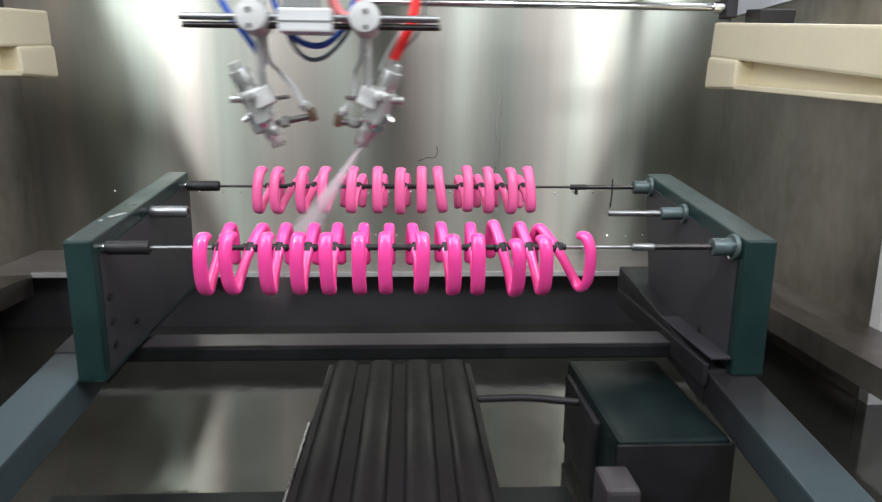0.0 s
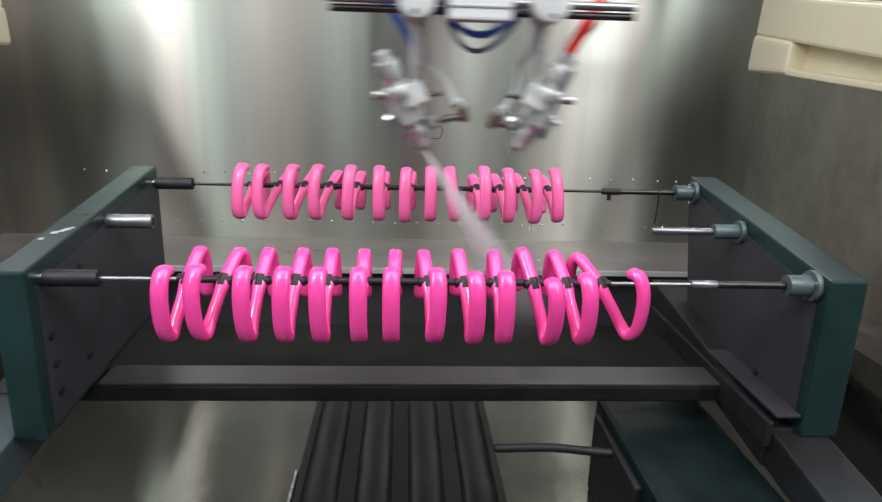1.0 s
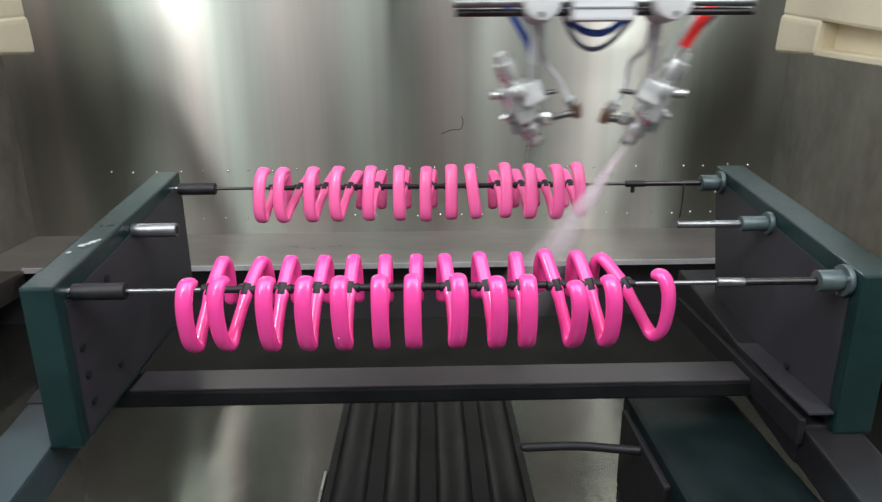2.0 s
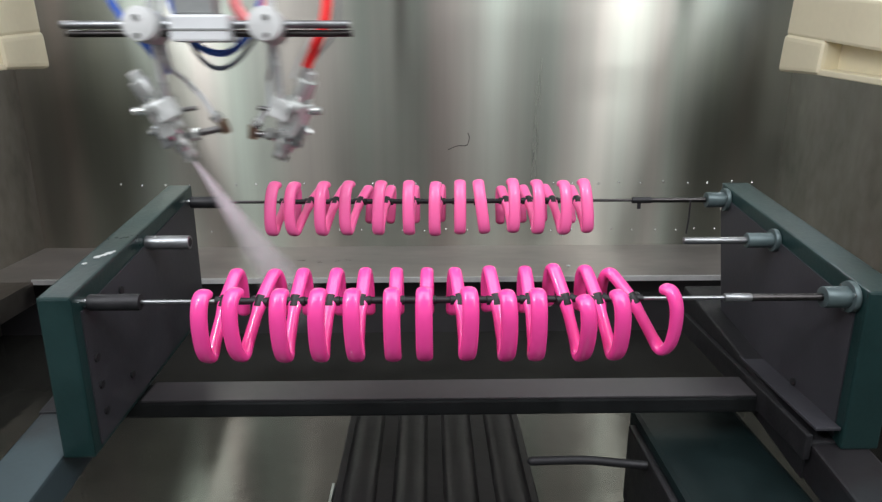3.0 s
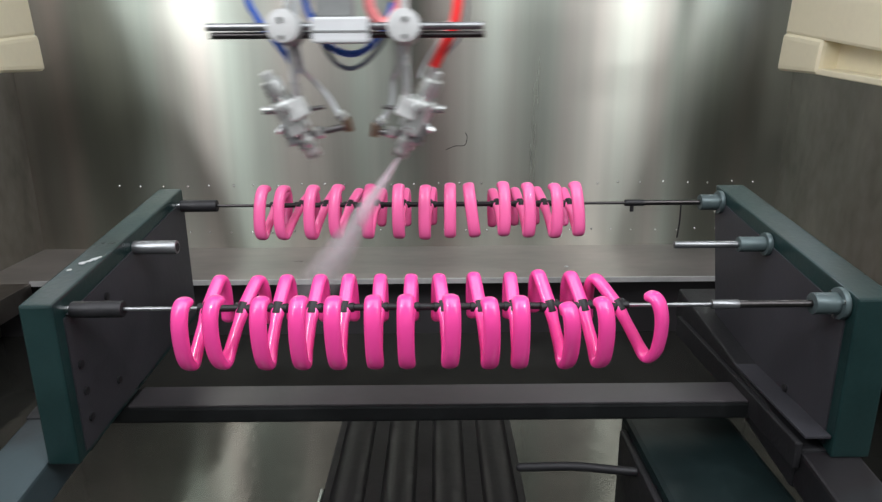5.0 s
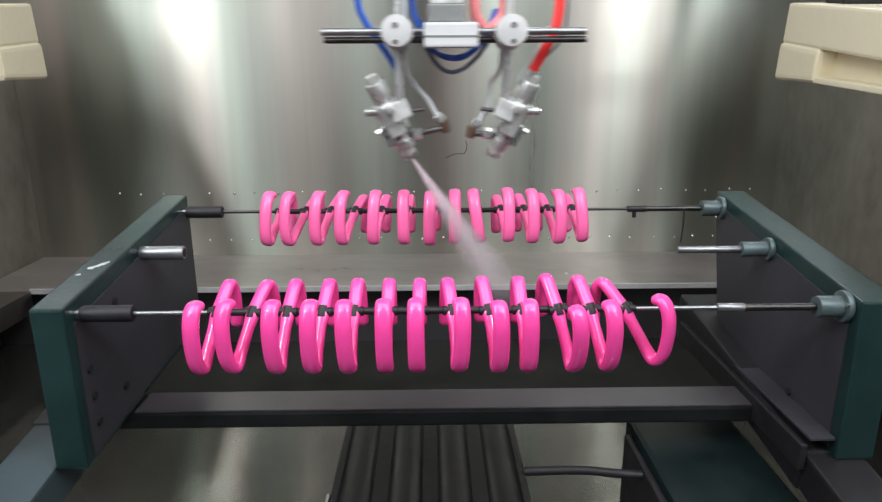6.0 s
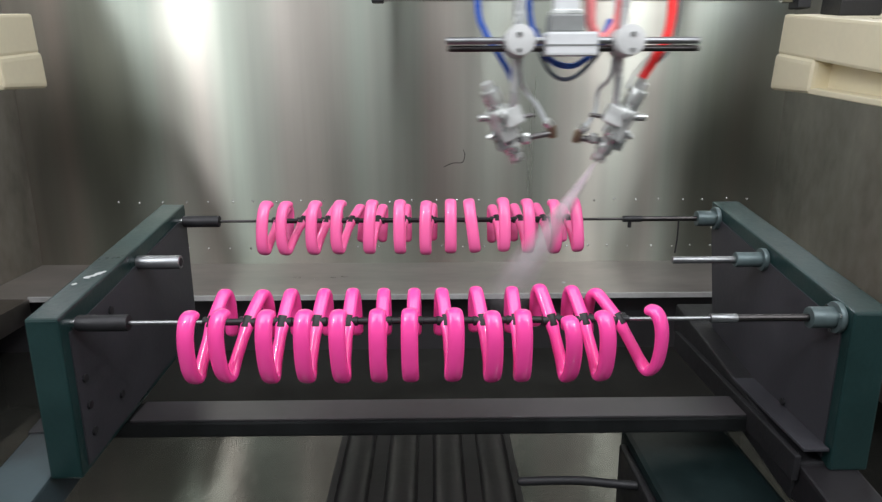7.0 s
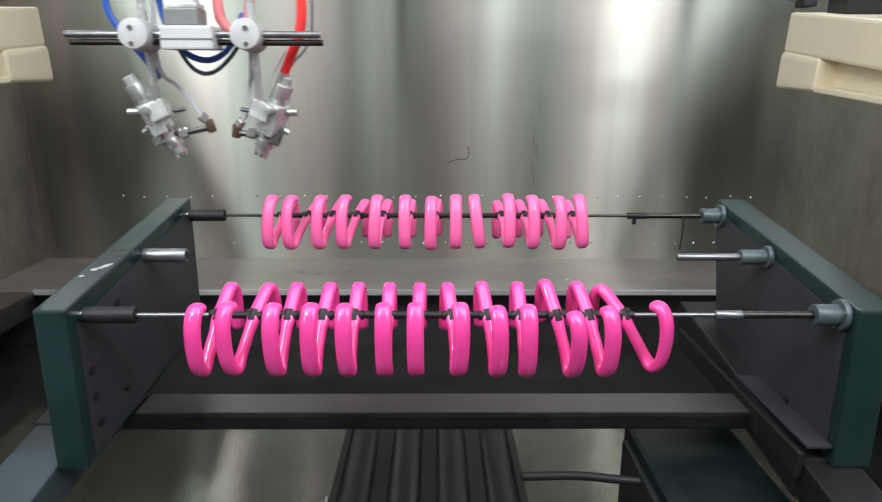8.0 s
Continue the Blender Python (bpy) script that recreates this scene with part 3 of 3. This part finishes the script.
def cream_housing(m, length, width, height, inner, rise):
    """Lamp housing along x. The tray under the cover stands back from the inner side between a deep end cap and a rim."""
    h = empty("lamp_housing", m)
    tagged(h, "cream enamelled lamp housing with a stepped lower edge", "lamp housing", "cream housings")
    mid = height * 0.49
    a, b = (0.034, width) if inner < 0 else (0, width - 0.034)
    part("cover", box((0, 0, mid), (length, width, height), 0.006), CREAM, h, "cream enamel cover")
    part("tray", wedge(0.12, length - 0.01, a, b, 0.020, mid + 0.004, rise - 0.012, 0.002), CREAM, h, "recessed cream tray")
    part("end_cap", wedge(-0.003, 0.150, -0.004 if inner < 0 else 0.0, width + (0.004 if inner > 0 else 0.0), 0.0, mid + 0.002, 0.014, 0.012), CREAM, h, "rounded cream end cap")
    rim = wedge(0.140, length, 0.001, width - 0.001, 0.0, 0.012, 0, 0.003)
    rim.transform(Matrix.Translation((0.14, 0, 0.013)) @ Matrix.Rotation(-math.atan2(rise, length), 4, "Y") @ Matrix.Translation((-0.14, 0, 0)))
    part("rim", rim, CREAM, h)
    part("bracket", box((0.02, width * 0.3, height), (0.09, width * 0.7, height + 0.03), 0.003), RUBBER, h, "dark bracket")
    return h


cream_housing(pose(-1.088, 0.757, 1.246, 0, 5.5, -90), 1.05, 0.274, 0.150, 1, 0.055)
cream_housing(pose(0.735, 0.757, 1.237, 0, 7.0, -90), 1.05, 0.207, 0.155, -1, 0.055)
structure("wall_panel", box((XR - 0.006, YW + 0.01, 1.45), (XR - 0.001, YB - 0.01, ZC - 0.04)), PALE, "pale grey panel high on the side wall")

guide = empty("guide_rail", pose(0, 0.76, 1.428))
tagged(guide, "bright steel guide rod with a dark end block", "guide rod")
part("rod", cyl((-0.10, 0, 0), (0.74, 0, 0), 0.009, bevel=0.001), CHROME, guide, "bright steel rod", True)
part("nut", cyl((0.735, 0, 0), (0.765, 0, 0), 0.014, bevel=0.002, n=12), CHROME, guide)
part("end_block", box((0.762, -0.02, -0.025), (0.79, 0.02, 0.80), 0.003), RUBBER, guide, "dark end block")
part("hanger", box((-0.12, -0.015, -0.012), (-0.095, 0.015, 0.80), 0.003), RUBBER, guide, "dark hanger")

structure("gantry_beam", box((XL - 0.05, -0.03, 2.2135), (XR + 0.05, 0.3305, 2.275), 0.003), GREYBLOCK, "grey gantry beam along the booth's mouth")

# ---- the moving spray carriage; its origin is the middle of the bar ----
GY, GZ = 0.12, 1.301
carriage = empty("spray_carriage", pose(0, GY, GZ))
tagged(carriage, "moving steel crossbar carrying two spray guns and hoses", "spray carriage")
bar = part("crossbar", cyl((-0.168, 0, 0.0035), (0.168, 0, 0.0035), 0.0046, bevel=0.001), SPINDLE, carriage, "dull steel crossbar", True)
part("rear_bar", cyl((-0.166, 0.006, -0.0062), (0.170, 0.006, -0.0062), 0.0042, bevel=0.001), OXIDE, carriage, "dark rear crossbar", True)
part("block", box((-0.038, -0.018, -0.016), (0.030, 0.030, 0.014), 0.003), WHITE, carriage, "white clamp block")
part("groove", box((-0.0385, -0.019, -0.0035), (0.0305, -0.0175, -0.0015)), GREYBLOCK, carriage)
part("upper_block", box((-0.033, -0.012, 0.0145), (0.012, 0.026, 0.036), 0.002), GREYBLOCK, carriage, "grey upper block")
part("mast", box((-0.026, -0.004, 0.0365), (0.006, 0.022, 0.54), 0.003), WHITE, carriage, "white mast")
part("mast_foot", box((-0.030, -0.008, 0.0365), (0.010, 0.025, 0.042), 0.001), ALLOY, carriage)
part("head_housing", box((-0.085, -0.065, 0.54), (0.085, 0.095, 0.893), 0.008), WHITE, carriage, "white carriage housing")
part("shoe", box((-0.05, -0.03, 0.893), (0.05, 0.06, 0.9015), 0.001), GREYBLOCK, carriage)


def gun(s):
    """Spray gun under its clamp; s is the side."""
    cx = s * 0.072
    clamp = part("clamp", cyl((cx, -0.019, 0.004), (cx, 0.036, 0.000), 0.0200, bevel=0.003), CLAMP, carriage, "off-white round clamp", True)
    for dz in (-0.009, 0.011):
        part("screw", cyl((cx + s * 0.002, -0.021, dz), (cx + s * 0.002, -0.018, dz), 0.0035, n=6), CHROME, clamp)
    part("drop_rod", cyl((cx, 0.010, 0.10), (cx, 0.040, -0.094), 0.0056, bevel=0.001), DROPROD, carriage, "polished steel drop rod", True)
    tail, tip = Vector((s * 0.104, 0.048, -0.066)), Vector((s * 0.059, 0.076, -0.164))
    d = (tip - tail).normalized()
    side = Vector((d.z, 0, -d.x)).normalized() * s
    at = lambda f, o=0.0, yy=0.0: tail + (tip - tail) * f + side * o + Vector((0, yy, 0))
    reach = 0.064 if s < 0 else 0.046
    lean = Matrix.Translation(at(0.40)) @ (d.to_track_quat("-Z", "Y")).to_matrix().to_4x4()
    g = part("spray_gun", box((-0.0135, -0.015, -0.024), (0.0135, 0.015, 0.022), 0.003, lean), ALLOY, carriage, "pale alloy spray gun")
    part("cylinder", cyl(at(-0.06), at(0.2), 0.0135, bevel=0.002), GUNSTEEL, g, "bright rear cylinder", True)
    part("knob", cyl(at(-0.16), at(-0.05), 0.0085, bevel=0.001, n=12), ALLOY, g, "", True)
    part("neck", cyl(at(0.6), at(0.76), 0.0105, bevel=0.001), ALLOY, g, "", True)
    part("lock_ring", cyl(at(0.74), at(0.86), 0.0130, bevel=0.001, n=12), GUNSTEEL, g, "bright lock ring", True)
    part("air_cap", cyl(at(0.85), at(0.96), 0.0105, 0.0080, bevel=0.001), ALLOY, g, "", True)
    part("nozzle", cyl(at(0.95), at(1.02), 0.0030, n=10), ZINC, g, "", True)
    for o in (-0.0085, 0.0085):
        part("horn", cyl(at(0.92, o), at(1.02, o * 0.85), 0.0026, n=8), GUNSTEEL, g, "", True)
    # mount to the drop rod and side fittings
    part("mount", box((-0.013, -0.012, -0.013), (0.013, 0.012, 0.013), 0.002, Matrix.Translation(at(0.38, 0.016, -0.014)) @ Matrix.Rotation(s * 0.42, 4, "Y")), ALLOY, g, "square alloy mount")
    part("fitting", cyl(at(0.72, 0.006), at(0.83, reach - 0.006), 0.0046, bevel=0.001, n=12), DARKSTEEL, g, "tarnished paint fitting", True)
    part("fitting_nut", cyl(at(0.74, 0.016), at(0.775, 0.028), 0.0082, bevel=0.001, n=6), GUNSTEEL, g, "bright hexagon nut", True)
    part("elbow", cyl(at(0.90, reach - 0.004), at(0.74, reach), 0.0066, bevel=0.001, n=12), BRASS, g, "tarnished brass elbow", True)
    part("elbow_nut", cyl(at(0.74, reach - 0.002), at(0.64, reach - 0.006), 0.0074, bevel=0.001, n=6), GUNSTEEL, g, "bright elbow nut", True)
    part("lever", cyl(at(0.40, 0.010, -0.008), at(0.50, 0.046, -0.006), 0.0030, n=10), DARKSTEEL, g, "dark steel lever", True)
    part("lever_pin", cyl(at(0.36, 0.022, -0.016), at(0.44, 0.022, -0.016), 0.0062, bevel=0.001, n=12), GUNSTEEL, g, "", True)
    part("twin_screw", cyl(at(0.60, -0.002, -0.015), at(0.71, -0.004, -0.013), 0.0055, bevel=0.001, n=12), CHROME, g, "", True)
    part("twin_screw", cyl(at(0.55, 0.011, -0.013), at(0.67, 0.009, -0.012), 0.0050, bevel=0.001, n=12), CHROME, g, "", True)
    part("shade_plate", box((-0.011, -0.002, -0.020), (0.011, 0.002, 0.020), 0.001, Matrix.Translation(at(0.48, 0.001, -0.0172)) @ Matrix.Rotation(s * 0.42, 4, "Y")), GUNSTEEL, g, "satin face plate")
    part("air_fitting", cyl(at(0.30, -0.010), at(0.22, -0.030), 0.0055, bevel=0.001, n=10), GUNSTEEL, g, "", True)
    part("trim_screw", cyl(at(0.5, -0.010), at(0.53, -0.028), 0.0042, n=8), GUNSTEEL, g, "", True)
    part("side_block", box((-0.008, -0.009, -0.016), (0.008, 0.009, 0.016), 0.002, Matrix.Translation(at(0.62, -0.013)) @ Matrix.Rotation(s * 0.42, 4, "Y")), ZINC, g)
    part("fluid_fitting", cyl(at(0.3, 0.0, -0.012), at(0.32, 0.004, -0.030), 0.0058, bevel=0.001, n=12), GUNSTEEL, g, "", True)
    part("paint_tube", tube([at(0.64, reach - 0.006), at(0.42, reach - 0.008, 0.006), at(0.16, 0.048, 0.012), (s * 0.064, 0.036, -0.035), (s * 0.062, 0.034, 0.06), (s * 0.05, 0.03, 0.16)], 0.0032, 8), CLEAR, carriage, "milky paint tube", True)
    return at(1.02), d


tip_l, dir_l = gun(-1)
tip_r, dir_r = gun(1)
part("air_hose", tube([(-0.072, 0.050, -0.050), (-0.078, 0.047, -0.038), (-0.088, 0.043, -0.022), (-0.102, 0.037, -0.002), (-0.115, 0.034, 0.018), (-0.125, 0.031, 0.05), (-0.128, 0.03, 0.16)], 0.0046, 10), BLUE, carriage, "blue air hose passing behind the clamp", True)
part("air_hose", tube([(-0.060, 0.034, 0.16), (-0.054, 0.036, 0.045), (-0.043, 0.036, 0.010), (-0.028, 0.038, -0.016), (-0.008, 0.038, -0.027), (0.012, 0.038, -0.027), (0.030, 0.038, -0.016), (0.046, 0.036, 0.004), (0.056, 0.036, 0.03)], 0.0044, 10), BLUE, carriage, "blue air hose hanging in a loop", True)
part("signal_tube", tube([(-0.042, 0.042, 0.02), (-0.036, 0.042, -0.012), (-0.022, 0.042, -0.036), (-0.006, 0.042, -0.046), (0.010, 0.042, -0.044), (0.026, 0.042, -0.033), (0.044, 0.042, -0.012), (0.058, 0.040, 0.016)], 0.0030, 8), SLATE, carriage, "thin slate grey tube", True)
part("hose_nut", cyl((0.100, 0.047, -0.066), (0.108, 0.041, -0.044), 0.0072, n=10), GUNSTEEL, carriage, "", True)
part("air_hose", tube([(0.106, 0.042, -0.048), (0.119, 0.036, -0.024), (0.131, 0.031, 0.0), (0.1375, 0.030, 0.025), (0.139, 0.03, 0.06), (0.139, 0.03, 0.16)], 0.0066, 12), RED, carriage, "thick red air hose", True)
part("signal_tube", tube([(0.098, 0.052, -0.060), (0.122, 0.046, -0.030), (0.142, 0.040, -0.008), (0.151, 0.038, 0.03), (0.150, 0.036, 0.16)], 0.0016, 6), SLATE, carriage, "thin grey signal tube", True)
part("signal_tube", tube([(0.088, 0.044, -0.058), (0.100, 0.040, -0.034), (0.117, 0.034, -0.010), (0.126, 0.032, 0.01)], 0.0016, 6), CLEAR, carriage, "thin clear tube", True)
part("air_hose", tube([(0.027, 0.028, 0.16), (0.027, 0.028, 0.045), (0.032, 0.030, 0.020), (0.045, 0.034, 0.008), (0.059, 0.034, 0.018), (0.068, 0.034, 0.045), (0.070, 0.034, 0.16)], 0.0072, 12), ROSE, carriage, "pink air hose bent in a tight loop", True)


def mist_cone(spread):
    bm = bmesh.new()
    rings = []
    for j in range(14):
        z = -0.002 - 0.34 * j / 13
        r = 0.0016 + spread * -z * (1 + 0.4 * (j / 13))
        rings.append([bm.verts.new((r * math.cos(a * math.pi / 16), r * 0.8 * math.sin(a * math.pi / 16), z)) for a in range(32)])
    for r0, r1 in zip(rings, rings[1:]):
        for a in range(32):
            bm.faces.new((r0[a], r0[(a + 1) % 32], r1[(a + 1) % 32], r1[a]))
    return bm


def plume():
    """Mist of paint: thin nested cones, apex at the origin, running down the z axis."""
    core = part("paint_mist", mist_cone(0.05), MIST, carriage, "thin pale pink mist of sprayed paint", True)
    for spread in (0.08, 0.11, 0.14):
        part("mist_layer", mist_cone(spread), MIST, core, "", True)
    return core


def plume_pose(tip, d):
    aim = Vector((d.x * 1.45, -0.10, d.z)).normalized()
    turn = (-aim).to_track_quat("Z", "Y").to_matrix().to_4x4()
    return Matrix.Translation(tip) @ turn


mist_l, mist_r = plume(), plume()

# ---- motion ----
# time and place of the carriage: it sweeps across and steps back a little after every pass
SWEEP = [
    (0, -0.120, 0.020, 1.2970), (0.1, -0.174, 0.020, 1.2970), (0.2, -0.250, 0.020, 1.2971), (0.3, -0.290, 0.020, 1.2971), (0.4, -0.285, 0.043, 1.2971), (0.5, -0.243, 0.055, 1.2972),
    (0.7, -0.127, 0.055, 1.2972), (0.8, -0.067, 0.055, 1.2973), (0.9, -0.011, 0.055, 1.2973), (1, 0.073, 0.055, 1.2973), (1.1, 0.140, 0.055, 1.2974), (1.2, 0.206, 0.055, 1.2974),
    (1.4, 0.319, 0.055, 1.2975), (1.58, 0.365, 0.071, 1.2975), (1.75, 0.330, 0.085, 1.2976), (2, 0.195, 0.085, 1.2977), (2.3, 0.016, 0.085, 1.2978), (2.5, -0.115, 0.085, 1.2978),
    (2.7, -0.262, 0.085, 1.2979), (2.8, -0.316, 0.085, 1.2979), (2.87, -0.328, 0.101, 1.2980), (2.94, -0.312, 0.118, 1.2980), (3, -0.2765, 0.120, 1.2980), (3.2, -0.132, 0.120, 1.2988),
    (3.5, 0.016, 0.120, 1.3000), (3.8, 0.208, 0.120, 1.3004), (4, 0.327, 0.120, 1.3007), (4.1, 0.356, 0.131, 1.3008), (4.2, 0.352, 0.153, 1.3009), (4.3, 0.312, 0.153, 1.3010),
    (4.5, 0.217, 0.153, 1.3013), (4.7, 0.096, 0.153, 1.3016), (5, -0.099, 0.153, 1.3020), (5.25, -0.276, 0.153, 1.3023), (5.39, -0.338, 0.169, 1.3025), (5.5, -0.302, 0.180, 1.3026),
    (5.65, -0.198, 0.180, 1.3028), (5.8, -0.093, 0.180, 1.3030), (6, 0.026, 0.180, 1.3054), (6.3, 0.166, 0.180, 1.3090), (6.4, 0.234, 0.180, 1.3091), (6.5, 0.302, 0.180, 1.3092),
    (6.6, 0.364, 0.180, 1.3094), (6.7, 0.380, 0.200, 1.3095), (6.8, 0.322, 0.210, 1.3096), (7, 0.191, 0.210, 1.3098), (7.3, 0.051, 0.210, 1.3102), (7.5, -0.047, 0.210, 1.3104),
    (7.7, -0.198, 0.210, 1.3106), (7.9, -0.294, 0.210, 1.3109), (8, -0.320, 0.210, 1.3110),
]


def motions():
    walk(carriage, [(t, pose(x, y, z)) for t, x, y, z in SWEEP])
    # each mist stands at its nozzle while that gun sprays and is drawn up into the housing between
    for mist, tip, d, on in ((mist_l, tip_l, dir_l, ((0.37, 1.56), (2.90, 4.12), (5.44, 6.63))), (mist_r, tip_r, dir_r, ((-1, 0.33), (1.60, 2.86), (4.16, 5.40), (6.67, 7.94)))):
        work, rest = plume_pose(tip, d), pose(0, 0.015, 0.885)
        rows = []
        for a, b in on:
            if a > 0:
                rows += [(a - 0.034, rest), (a, work)]
            else:
                rows.append((0.0, work))
            rows += [(b, work), (b + 0.034, rest)]
        if rows[0][0] > 0:
            rows.insert(0, (0.0, rest))
        if rows[-1][0] < 8:
            rows.append((8.0, rest))
        walk(mist, rows)


motions()
